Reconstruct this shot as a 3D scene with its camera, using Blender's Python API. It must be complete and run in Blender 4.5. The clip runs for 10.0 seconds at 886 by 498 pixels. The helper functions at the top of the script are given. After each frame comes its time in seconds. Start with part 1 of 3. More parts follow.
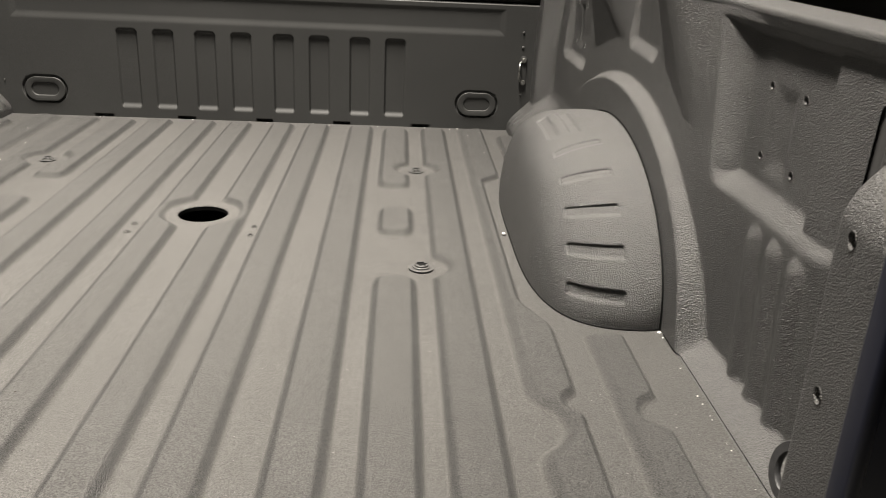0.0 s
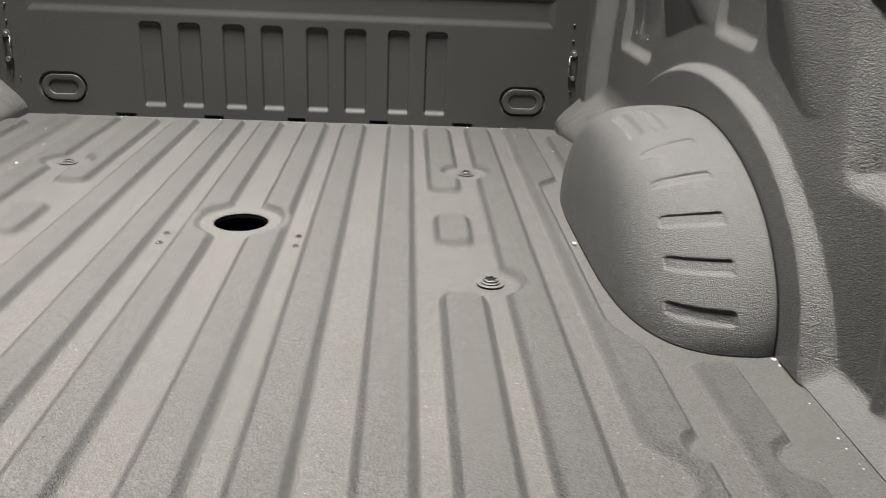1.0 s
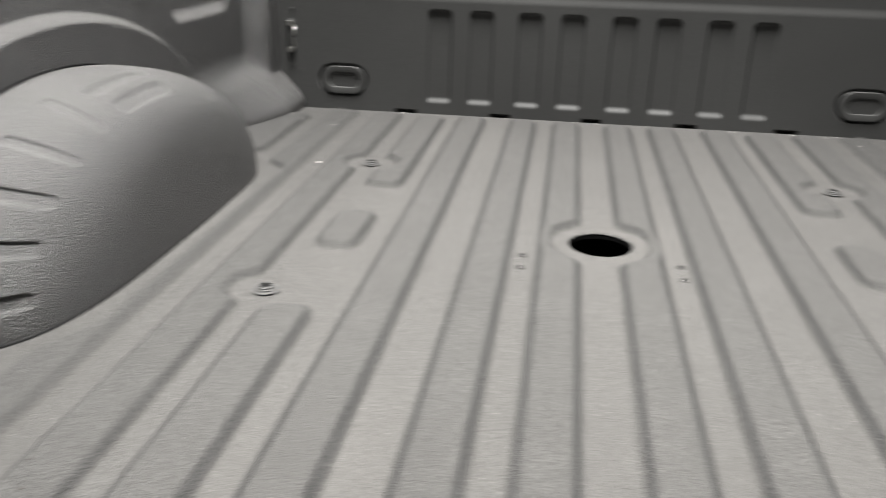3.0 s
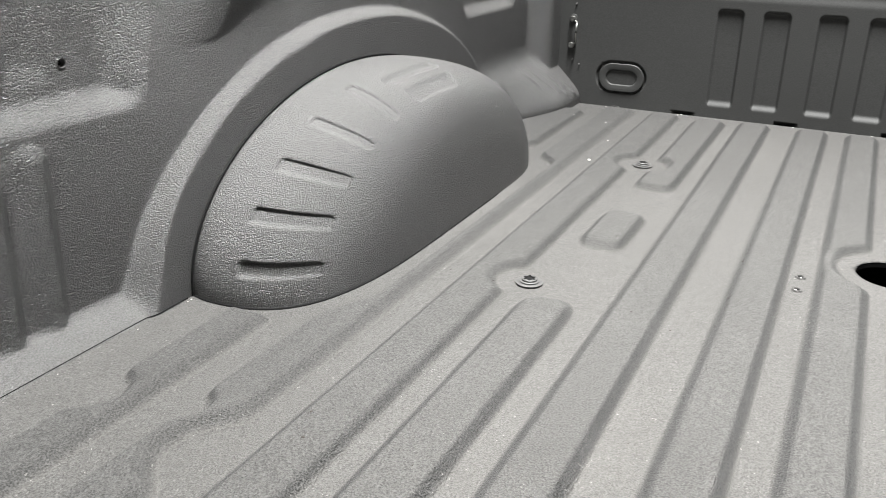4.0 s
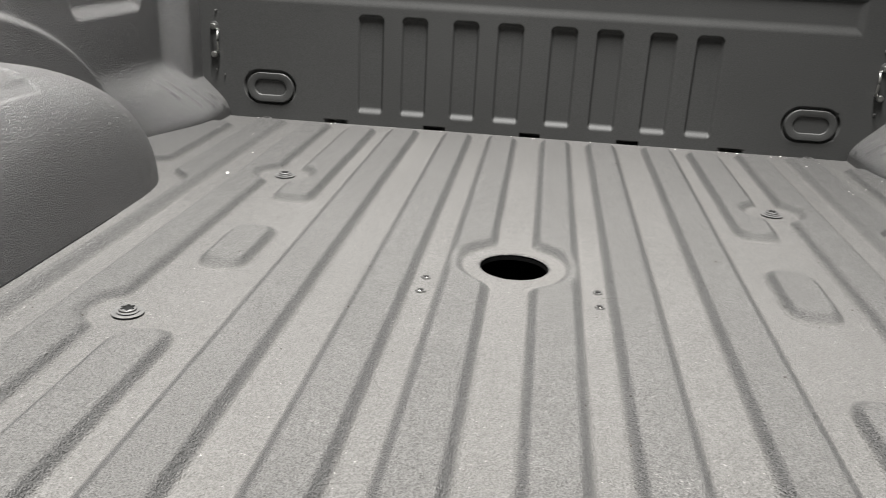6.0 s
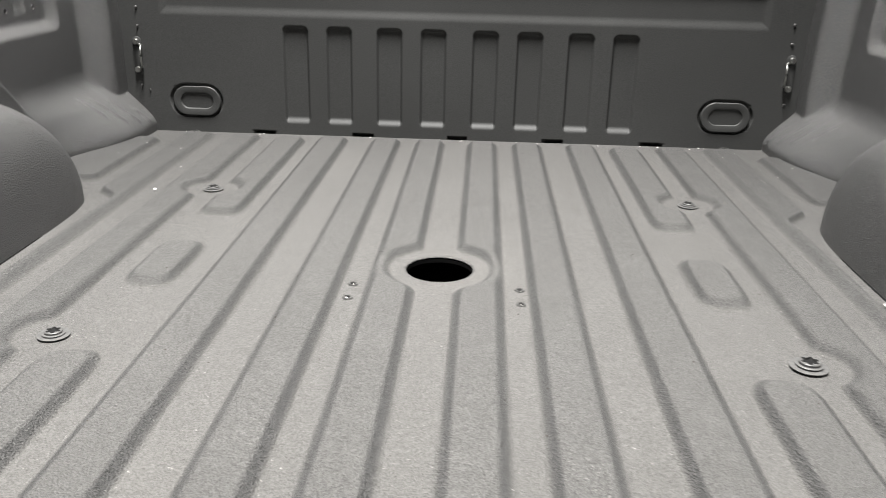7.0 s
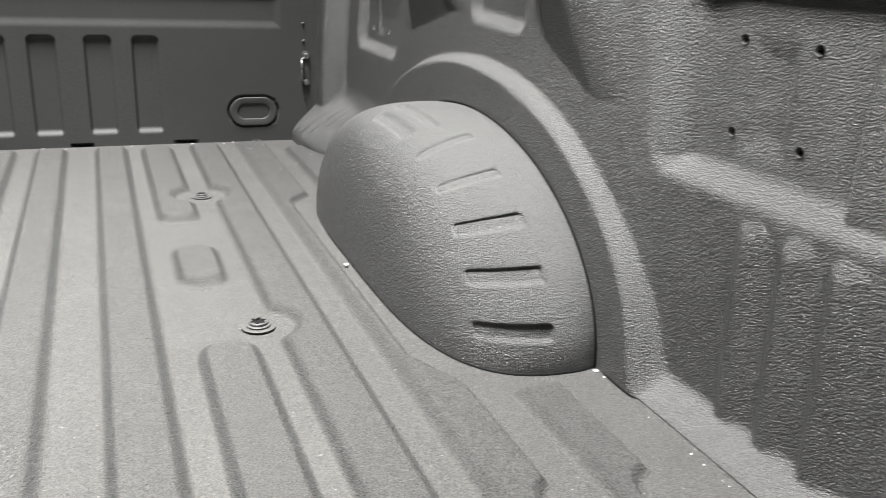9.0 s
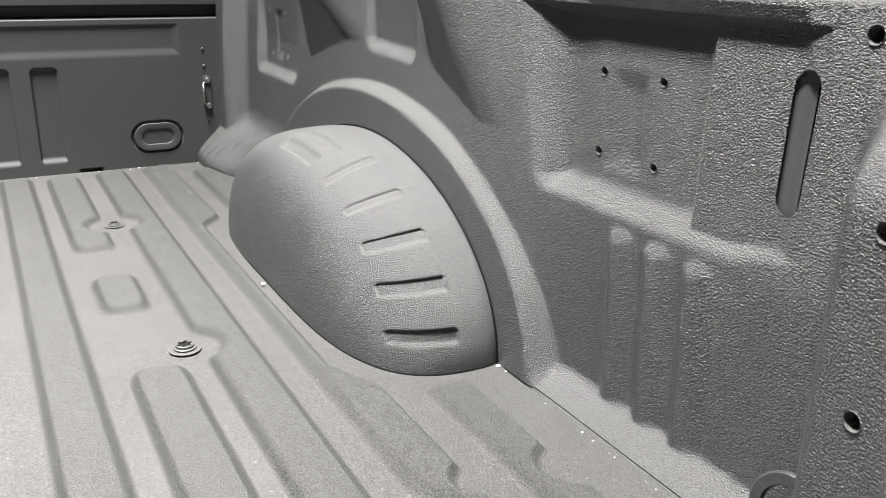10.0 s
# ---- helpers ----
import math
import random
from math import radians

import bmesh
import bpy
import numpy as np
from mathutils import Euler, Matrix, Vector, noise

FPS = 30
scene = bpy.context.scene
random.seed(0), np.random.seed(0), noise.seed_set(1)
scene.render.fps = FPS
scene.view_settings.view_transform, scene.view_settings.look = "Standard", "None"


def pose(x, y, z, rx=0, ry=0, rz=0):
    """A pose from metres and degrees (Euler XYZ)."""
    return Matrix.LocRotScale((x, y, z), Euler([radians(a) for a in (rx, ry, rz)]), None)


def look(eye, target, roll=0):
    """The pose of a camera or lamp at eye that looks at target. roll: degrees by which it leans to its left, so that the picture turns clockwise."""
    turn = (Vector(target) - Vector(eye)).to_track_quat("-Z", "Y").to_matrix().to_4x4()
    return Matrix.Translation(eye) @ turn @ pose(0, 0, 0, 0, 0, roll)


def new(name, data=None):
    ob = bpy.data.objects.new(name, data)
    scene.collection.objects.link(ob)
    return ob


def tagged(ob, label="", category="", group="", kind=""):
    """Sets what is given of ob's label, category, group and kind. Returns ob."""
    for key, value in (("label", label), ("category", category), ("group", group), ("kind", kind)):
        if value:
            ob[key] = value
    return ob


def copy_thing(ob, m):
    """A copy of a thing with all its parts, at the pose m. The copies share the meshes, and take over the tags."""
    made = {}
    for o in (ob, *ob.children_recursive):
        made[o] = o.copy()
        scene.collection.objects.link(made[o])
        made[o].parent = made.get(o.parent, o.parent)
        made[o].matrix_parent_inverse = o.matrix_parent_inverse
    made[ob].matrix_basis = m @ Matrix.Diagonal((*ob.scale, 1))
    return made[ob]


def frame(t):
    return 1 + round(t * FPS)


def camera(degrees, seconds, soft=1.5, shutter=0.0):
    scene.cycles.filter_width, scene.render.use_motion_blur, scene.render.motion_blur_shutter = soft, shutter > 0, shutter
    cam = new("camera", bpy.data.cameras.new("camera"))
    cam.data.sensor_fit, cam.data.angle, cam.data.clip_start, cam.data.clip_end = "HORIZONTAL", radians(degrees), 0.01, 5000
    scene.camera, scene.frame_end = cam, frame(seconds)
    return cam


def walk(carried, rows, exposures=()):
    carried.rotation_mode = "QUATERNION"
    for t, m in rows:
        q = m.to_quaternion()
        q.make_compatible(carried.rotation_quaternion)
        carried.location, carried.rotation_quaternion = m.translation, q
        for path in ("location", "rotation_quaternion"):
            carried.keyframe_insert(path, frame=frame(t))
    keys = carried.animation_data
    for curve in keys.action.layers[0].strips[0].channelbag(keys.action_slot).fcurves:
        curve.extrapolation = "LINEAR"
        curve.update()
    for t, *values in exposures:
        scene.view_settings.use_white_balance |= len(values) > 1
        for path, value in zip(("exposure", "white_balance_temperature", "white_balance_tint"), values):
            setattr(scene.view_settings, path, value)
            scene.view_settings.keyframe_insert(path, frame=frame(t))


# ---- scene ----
cam = camera(55.4, 10.0, soft=0.8, shutter=0.4)
EXPOSURES = [(0, -0.98, 7250, 11), (0.5, -0.77, 7020, 11), (1.0, -0.75, 6780, 10), (2.0, -0.73, 6610, 11), (3.0, -0.82, 6560, 10), (4.5, -0.45, 6400, 9), (5.0, -0.48, 6440, 9), (5.5, -0.68, 6510, 10), (7.0, -0.66, 6530, 10), (8.0, -0.70, 6520, 10), (8.5, -0.72, 6490, 10), (9.0, -0.44, 6430, 9), (10.0, -0.22, 6450, 10)]
PATH = [
    (0, (0.408, -0.126, 0.594), (0.524, 1.736, -0.127), 2.8),
    (0.5, (0.387, -0.054, 0.554), (0.478, 1.809, -0.168), 2.6),
    (1, (0.312, 0.042, 0.547), (0.41, 1.905, -0.172), 2.5),
    (1.5, (0.283, 0.114, 0.531), (0.394, 1.977, -0.188), 2.6),
    (2, (0.23, 0.219, 0.51), (0.356, 2.08, -0.212), 2.6),
    (2.5, (0.074, 0.302, 0.494), (0.201, 2.159, -0.236), 2.8),
    (2.7, (0.012, 0.305, 0.488), (0.024, 2.164, -0.249), 1.9),
    (3, (-0.073, 0.295, 0.485), (-0.329, 2.137, -0.252), 1.5),
    (3.2, (-0.104, 0.281, 0.499), (-0.531, 2.087, -0.247), 1.5),
    (4.3, (-0.077, 0.286, 0.489), (-0.924, 1.93, -0.273), 0.9),
    (4.5, (-0.051, 0.303, 0.48), (-0.896, 1.949, -0.279), 1.2),
    (5, (0.008, 0.357, 0.472), (-0.626, 2.103, -0.268), 2.7),
    (5.5, (0.024, 0.398, 0.464), (-0.338, 2.23, -0.253), 2.6),
    (5.7, (0.02, 0.419, 0.45), (-0.264, 2.27, -0.254), 2.8),
    (6.8, (0.035, 0.411, 0.467), (-0.054, 2.284, -0.228), 1.9),
    (7, (0.056, 0.394, 0.47), (-0.02, 2.269, -0.223), 1.4),
    (7.5, (0.141, 0.349, 0.471), (0.12, 2.227, -0.216), 1.4),
    (8, (0.223, 0.315, 0.465), (0.412, 2.187, -0.214), 2.4),
    (8.2, (0.247, 0.312, 0.458), (0.55, 2.171, -0.213), 2.0),
    (8.5, (0.259, 0.298, 0.465), (0.75, 2.117, -0.206), 2.4),
    (9, (0.29, 0.268, 0.482), (1.011, 2.012, -0.18), 2.7),
    (9.5, (0.284, 0.224, 0.518), (1.126, 1.914, -0.14), 2.3),
    (10, (0.251, 0.179, 0.537), (1.166, 1.832, -0.118), 1.2),
]
walk(cam, [(t, look(eye, target, roll)) for t, eye, target, roll in PATH], EXPOSURES)

# ---- world and light ----
world = bpy.data.worlds.new("world")
scene.world = world
world.use_nodes = True
world.node_tree.nodes["Background"].inputs[0].default_value = (0.55, 0.58, 0.6, 1)
world.node_tree.nodes["Background"].inputs[1].default_value = 0.008


def area_lamp(name, m, sx, sy, watts, colour, spread):
    data = bpy.data.lights.new(name, "AREA")
    data.shape, data.size, data.size_y, data.energy, data.color = "RECTANGLE", sx, sy, watts, colour
    data.spread = radians(spread)
    ob = new(name, data)
    ob.matrix_world = m
    return ob


# a long ceiling lamp over the bed, and a weak fill added behind it
area_lamp("overhead_light", pose(-0.11, 1.25, 4.4), 0.42, 1.6, 300, (1.0, 0.988, 0.97), 68)
area_lamp("overhead_light", pose(-0.11, -2.8, 4.4), 0.42, 1.6, 30, (1.0, 0.988, 0.97), 68)


# ---- materials ----
def material(name):
    m = bpy.data.materials.new(name)
    m.use_nodes = True
    t = m.node_tree
    return m, t.nodes, t.links, t.nodes["Principled BSDF"]


def ramp(nodes, links, source, stops):
    r = nodes.new("ShaderNodeValToRGB")
    while len(r.color_ramp.elements) < len(stops):
        r.color_ramp.elements.new(0.5)
    for e, (p, c) in zip(r.color_ramp.elements, stops):
        e.position, e.color = p, (*c, 1)
    links.new(source, r.inputs[0])
    return r.outputs[0]


def noise_node(nodes, links, coords, scale, detail=3.0, rough=0.5):
    n = nodes.new("ShaderNodeTexNoise")
    n.inputs["Scale"].default_value, n.inputs["Detail"].default_value, n.inputs["Roughness"].default_value = scale, detail, rough
    links.new(coords, n.inputs["Vector"])
    return n.outputs["Fac"]


def mix(nodes, links, kind, fac, a, b):
    n = nodes.new("ShaderNodeMix")
    n.data_type, n.blend_type = "RGBA", kind
    if isinstance(fac, float):
        n.inputs[0].default_value = fac
    else:
        links.new(fac, n.inputs[0])
    for k, v in ((6, a), (7, b)):
        if isinstance(v, tuple):
            n.inputs[k].default_value = (*v, 1)
        else:
            links.new(v, n.inputs[k])
    return n.outputs[2]


def liner(name, base, grain=260.0, bump=0.6, rough=0.55, dust=0.0, height=0.0016, pit_shade=0.45, gloss=0.5, level_light=(0.80, 0.985, 0.0)):
    """Sprayed bed lining: dark, finely pebbled, a little dusty."""
    m, nodes, links, bsdf = material(name)
    co = nodes.new("ShaderNodeTexCoord").outputs["Object"]
    large = noise_node(nodes, links, co, 2.3, 4)
    fine = noise_node(nodes, links, co, grain, 2.5, 0.55)
    speck = noise_node(nodes, links, co, grain * 0.8, 1.0)
    patch = noise_node(nodes, links, co, 14.0, 5, 0.65)
    lo, hi = tuple(c * 0.88 for c in base), tuple(min(1, c * 1.12) for c in base)
    col = ramp(nodes, links, large, ((0.3, lo), (0.7, hi)))
    # speckled grain; its pits are also painted darker, as cavity shade
    shade = ramp(nodes, links, fine, ((0.32, (1 - pit_shade,) * 3), (0.68, (1 + pit_shade,) * 3)))
    col = mix(nodes, links, "MULTIPLY", 1.0, col, shade)
    # level faces get a dusty paler tone, which also paints the light on them
    if level_light[2]:
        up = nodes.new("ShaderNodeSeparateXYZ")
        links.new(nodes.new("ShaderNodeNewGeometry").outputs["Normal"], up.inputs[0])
        level = ramp(nodes, links, up.outputs[2], ((level_light[0], (0, 0, 0)), (level_light[1], (1, 1, 1))))
        coat = mix(nodes, links, "MULTIPLY", 1.0, level, ramp(nodes, links, fine, ((0.30, (level_light[2] * 0.8,) * 3), (0.62, (level_light[2] * 1.2,) * 3))))
        # the paler tone fades beside the arches, painting in the light's fall-off
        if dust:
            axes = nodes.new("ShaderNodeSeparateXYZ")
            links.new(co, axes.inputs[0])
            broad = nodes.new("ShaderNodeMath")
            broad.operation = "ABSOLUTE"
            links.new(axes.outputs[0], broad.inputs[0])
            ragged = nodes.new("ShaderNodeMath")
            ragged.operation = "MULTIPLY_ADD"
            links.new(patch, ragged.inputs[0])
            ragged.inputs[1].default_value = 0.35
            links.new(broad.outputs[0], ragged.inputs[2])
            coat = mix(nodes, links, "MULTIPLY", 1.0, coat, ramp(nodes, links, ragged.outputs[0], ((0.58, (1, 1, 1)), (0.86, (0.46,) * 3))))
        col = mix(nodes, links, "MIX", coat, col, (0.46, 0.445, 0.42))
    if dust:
        # dust has settled in the grooves; their tone is palest at the flanks' foot
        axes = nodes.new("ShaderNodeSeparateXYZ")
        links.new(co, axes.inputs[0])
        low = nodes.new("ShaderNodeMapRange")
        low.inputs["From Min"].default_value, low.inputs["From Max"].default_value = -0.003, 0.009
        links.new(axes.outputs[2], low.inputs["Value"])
        groove_tone = ramp(nodes, links, low.outputs[0], ((0.0, (0.050,) * 3), (0.03, (0.055,) * 3), (0.07, (0.11,) * 3), (0.20, (0.08,) * 3), (0.42, (0.02,) * 3), (1.0, (0.0,) * 3)))
        col = mix(nodes, links, "MIX", groove_tone, col, (0.42, 0.40, 0.37))
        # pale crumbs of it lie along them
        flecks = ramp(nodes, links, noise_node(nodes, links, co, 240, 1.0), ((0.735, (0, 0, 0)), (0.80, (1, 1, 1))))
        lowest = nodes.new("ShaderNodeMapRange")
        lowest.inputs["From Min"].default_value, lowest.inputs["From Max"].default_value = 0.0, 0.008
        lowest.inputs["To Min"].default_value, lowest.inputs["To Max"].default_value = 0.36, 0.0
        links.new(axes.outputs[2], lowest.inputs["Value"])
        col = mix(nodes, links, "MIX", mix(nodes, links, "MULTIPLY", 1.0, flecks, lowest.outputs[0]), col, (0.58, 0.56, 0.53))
        where = ramp(nodes, links, patch, ((0.45, (0, 0, 0)), (0.75, (1, 1, 1))))
        spots = ramp(nodes, links, speck, ((0.62, (0, 0, 0)), (0.74, (1, 1, 1))))
        both = mix(nodes, links, "MULTIPLY", 1.0, where, spots)
        amount = mix(nodes, links, "MULTIPLY", 1.0, both, (dust, dust, dust))
        col = mix(nodes, links, "MIX", amount, col, (0.62, 0.6, 0.57))
    links.new(col, bsdf.inputs["Base Color"])
    r = nodes.new("ShaderNodeMapRange")
    r.inputs["To Min"].default_value, r.inputs["To Max"].default_value = rough - 0.08, rough + 0.1
    links.new(patch, r.inputs["Value"])
    links.new(r.outputs[0], bsdf.inputs["Roughness"])
    bsdf.inputs["Specular IOR Level"].default_value = gloss
    b = nodes.new("ShaderNodeBump")
    b.inputs["Strength"].default_value, b.inputs["Distance"].default_value = bump, height
    links.new(fine, b.inputs["Height"])
    links.new(b.outputs[0], bsdf.inputs["Normal"])
    return m


def plain(name, base, rough=0.5, metal=0.0, var=0.12, scale=40.0, bump=0.0, coat=0.0, gloss=0.5):
    m, nodes, links, bsdf = material(name)
    co = nodes.new("ShaderNodeTexCoord").outputs["Object"]
    n = noise_node(nodes, links, co, scale, 4)
    lo, hi = tuple(c * (1 - var) for c in base), tuple(min(1, c * (1 + var)) for c in base)
    links.new(ramp(nodes, links, n, ((0.3, lo), (0.7, hi))), bsdf.inputs["Base Color"])
    bsdf.inputs["Roughness"].default_value, bsdf.inputs["Metallic"].default_value = rough, metal
    bsdf.inputs["Coat Weight"].default_value, bsdf.inputs["Specular IOR Level"].default_value = coat, gloss
    if bump:
        b = nodes.new("ShaderNodeBump")
        b.inputs["Strength"].default_value, b.inputs["Distance"].default_value = bump, 0.002
        links.new(n, b.inputs["Height"])
        links.new(b.outputs[0], bsdf.inputs["Normal"])
    return m


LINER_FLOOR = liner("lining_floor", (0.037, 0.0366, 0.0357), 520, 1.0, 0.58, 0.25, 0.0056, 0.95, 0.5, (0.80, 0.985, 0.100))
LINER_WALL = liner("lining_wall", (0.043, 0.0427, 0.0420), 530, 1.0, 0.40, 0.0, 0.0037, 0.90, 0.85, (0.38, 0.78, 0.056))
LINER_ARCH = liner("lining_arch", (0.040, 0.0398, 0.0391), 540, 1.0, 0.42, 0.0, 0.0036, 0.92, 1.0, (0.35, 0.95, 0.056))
LINER_HEAD = liner("lining_headboard", (0.041, 0.0416, 0.0405), 420, 0.2, 0.55, 0.0, 0.0010, 0.2)
LINER_SMOOTH = liner("lining_smooth", (0.062, 0.0615, 0.061), 420, 0.15, 0.40, 0.0, 0.0008, 0.1)
PAINT_BLUE = plain("navy_paint", (0.0016, 0.003, 0.012), 0.30, 0.0, 0.05, 30, 0, 0.0)
RING = plain("dark_steel", (0.03, 0.03, 0.031), 0.45, 0.0, 0.2, 160, 0.2)
STEEL = plain("zinc_steel", (0.42, 0.42, 0.40), 0.35, 1.0, 0.15, 90)
BOLT = plain("coated_bolt", (0.075, 0.074, 0.072), 0.45, 0.0, 0.2, 160, 0.2)
BLACK = plain("flat_black", (0.006, 0.006, 0.006), 0.8, 0.0, 0.2, 60, 0.0, 0.0, 0.15)
DARK = plain("underbody_black", (0.02, 0.02, 0.02), 0.8, 0.0, 0.3, 30)
CRUMB = plain("pale_crumb", (0.72, 0.70, 0.66), 0.6, 0.0, 0.1, 300)
GRIT = plain("dark_grit", (0.03, 0.025, 0.02), 0.8, 0.0, 0.3, 300)
CONCRETE = plain("concrete", (0.24, 0.235, 0.22), 0.8, 0.0, 0.15, 3, 0.1)
PLASTER = plain("grey_plaster", (0.18, 0.175, 0.17), 0.85, 0.0, 0.06, 2)


# ---- building helpers ----
def part(name, bm, mat, parent=None, label="", smooth=True):
    """Links a bmesh as one mesh object, under parent where one is given."""
    me = bpy.data.meshes.new(name)
    bmesh.ops.recalc_face_normals(bm, faces=bm.faces)
    bm.to_mesh(me)
    bm.free()
    me.materials.append(mat)
    if smooth:
        me.polygons.foreach_set("use_smooth", [True] * len(me.polygons))
        me.set_sharp_from_angle(angle=radians(38))
    ob = new(name, me)
    ob.parent = parent
    return tagged(ob, label)


def empty(name, m=None, label="", category="", group=""):
    ob = new(name)
    ob.empty_display_size = 0.05
    if m is not None:
        ob.matrix_world = m
    return tagged(ob, label, category, group)


def box(bm, x0, x1, y0, y1, z0, z1, bevel=0.0, segs=2):
    made = bmesh.ops.create_cube(bm, size=1.0)["verts"]
    for v in made:
        v.co = ((x0 + x1) / 2 + v.co.x * (x1 - x0), (y0 + y1) / 2 + v.co.y * (y1 - y0), (z0 + z1) / 2 + v.co.z * (z1 - z0))
    if bevel:
        edges = list({e for v in made for e in v.link_edges})
        bmesh.ops.bevel(bm, geom=edges, offset=bevel, segments=segs, affect="EDGES", profile=0.5)


def lathe(bm, profile, n=32, start=0.0):
    """Turns a profile of (radius, height) round the z axis."""
    rings = []
    for r, z in profile:
        if r < 1e-6:
            rings.append([bm.verts.new((0, 0, z))])
        else:
            rings.append([bm.verts.new((r * math.cos(start + 2 * math.pi * i / n), r * math.sin(start + 2 * math.pi * i / n), z)) for i in range(n)])
    for a, b in zip(rings, rings[1:]):
        for i in range(n):
            j = (i + 1) % n
            if len(a) == 1 and len(b) > 1:
                bm.faces.new((a[0], b[i], b[j]))
            elif len(b) == 1 and len(a) > 1:
                bm.faces.new((a[i], b[0], a[j]))
            elif len(a) > 1:
                bm.faces.new((a[i], b[i], b[j], a[j]))


def tube(bm, points, r, n=10):
    """A round bar along points."""
    pts = [Vector(p) for p in points]
    rings = []
    for i, p in enumerate(pts):
        d = (pts[min(i + 1, len(pts) - 1)] - pts[max(i - 1, 0)]).normalized()
        q = d.to_track_quat("Z", "Y")
        rings.append([bm.verts.new(p + q @ Vector((r * math.cos(2 * math.pi * k / n), r * math.sin(2 * math.pi * k / n), 0))) for k in range(n)])
    for a, b in zip(rings, rings[1:]):
        for k in range(n):
            bm.faces.new((a[k], a[(k + 1) % n], b[(k + 1) % n], b[k]))
    bm.faces.new(rings[0][::-1])
    bm.faces.new(rings[-1])


def sstep(a, b, v):
    t = np.clip((v - a) / (b - a), 0, 1)
    return t * t * (3 - 2 * t)


def soft(t, r=0.22):
    """A straight ramp from 0 to 1 with rounded ends."""
    t = np.clip(t, -1, 2)
    a = np.clip(t + r, 0, 2 * r) ** 2 / (4 * r) + np.maximum(t - r, 0)
    t = 1 - a
    return np.clip(1 - (np.clip(t + r, 0, 2 * r) ** 2 / (4 * r) + np.maximum(t - r, 0)), 0, 1)


def rbox(u, v, u0, u1, v0, v1, r):
    """Signed distance into a rectangle with rounded corners; positive inside."""
    du, dv = np.abs(u - (u0 + u1) / 2) - (u1 - u0) / 2 + r, np.abs(v - (v0 + v1) / 2) - (v1 - v0) / 2 + r
    return r - np.hypot(np.maximum(du, 0), np.maximum(dv, 0)) - np.minimum(np.maximum(du, dv), 0)


def line(u, v, u0, v0, u1, v1):
    """Distance to the left of the line from the first point to the second."""
    n = math.hypot(u1 - u0, v1 - v0)
    return ((u1 - u0) * (v - v0) - (v1 - v0) * (u - u0)) / n


def sheet(name, us, vs, place, mat, keep=None, flip=False, parent=None):
    """A pressed sheet: a grid of us by vs, each point put by place(U, V) -> X, Y, Z; keep masks its cells."""
    U, V = np.meshgrid(us, vs, indexing="ij")
    X, Y, Z = place(U, V)
    verts = np.stack([X, Y, Z], -1).reshape(-1, 3)
    n, m = U.shape
    idx = np.arange(n * m).reshape(n, m)
    quads = np.stack([idx[:-1, :-1], idx[1:, :-1], idx[1:, 1:], idx[:-1, 1:]], -1)
    if keep is not None:
        cu, cv = (U[:-1, :-1] + U[1:, 1:]) / 2, (V[:-1, :-1] + V[1:, 1:]) / 2
        quads = quads[keep(cu, cv)]
    quads = quads.reshape(-1, 4)
    if flip:
        quads = quads[:, ::-1]
    me = bpy.data.meshes.new(name)
    me.vertices.add(len(verts))
    me.vertices.foreach_set("co", verts.astype(np.float32).ravel())
    me.loops.add(len(quads) * 4)
    me.loops.foreach_set("vertex_index", quads.astype(np.int32).ravel())
    me.polygons.add(len(quads))
    me.polygons.foreach_set("loop_start", np.arange(0, len(quads) * 4, 4, dtype=np.int32))
    me.polygons.foreach_set("use_smooth", np.ones(len(quads), dtype=bool))
    me.update(calc_edges=True)
    me.validate()
    me.materials.append(mat)
    ob = new(name, me)
    ob.parent = parent
    return ob


# ---- measures of the bed, in metres: x across, y towards the cab, z up from the floor's grooves ----
REAR, FRONT = 0.45, 2.46
RAIL = 0.506
RIB, LOW = 0.0118, -0.0030
SHIFT = -0.0035
HOLE = (0.003, 1.586, 0.0505)
BOLT_X, BOLT_Y = 0.459, (1.31, 1.957)
SIDE_PROUD, SIDE, POCKET = 0.844, 0.881, 0.9055
ARCH_Y = {1: 1.500, -1: 1.484}
ARCH_LONG = {1: 0.425, -1: 0.430}


# ---- floor of the bed ----
def blend_min(a, b, k):
    """The lesser of two, rounded where they meet."""
    h = np.clip(0.5 + 0.5 * (b - a) / k, 0, 1)
    return b * (1 - h) + a * h - k * h * (1 - h)


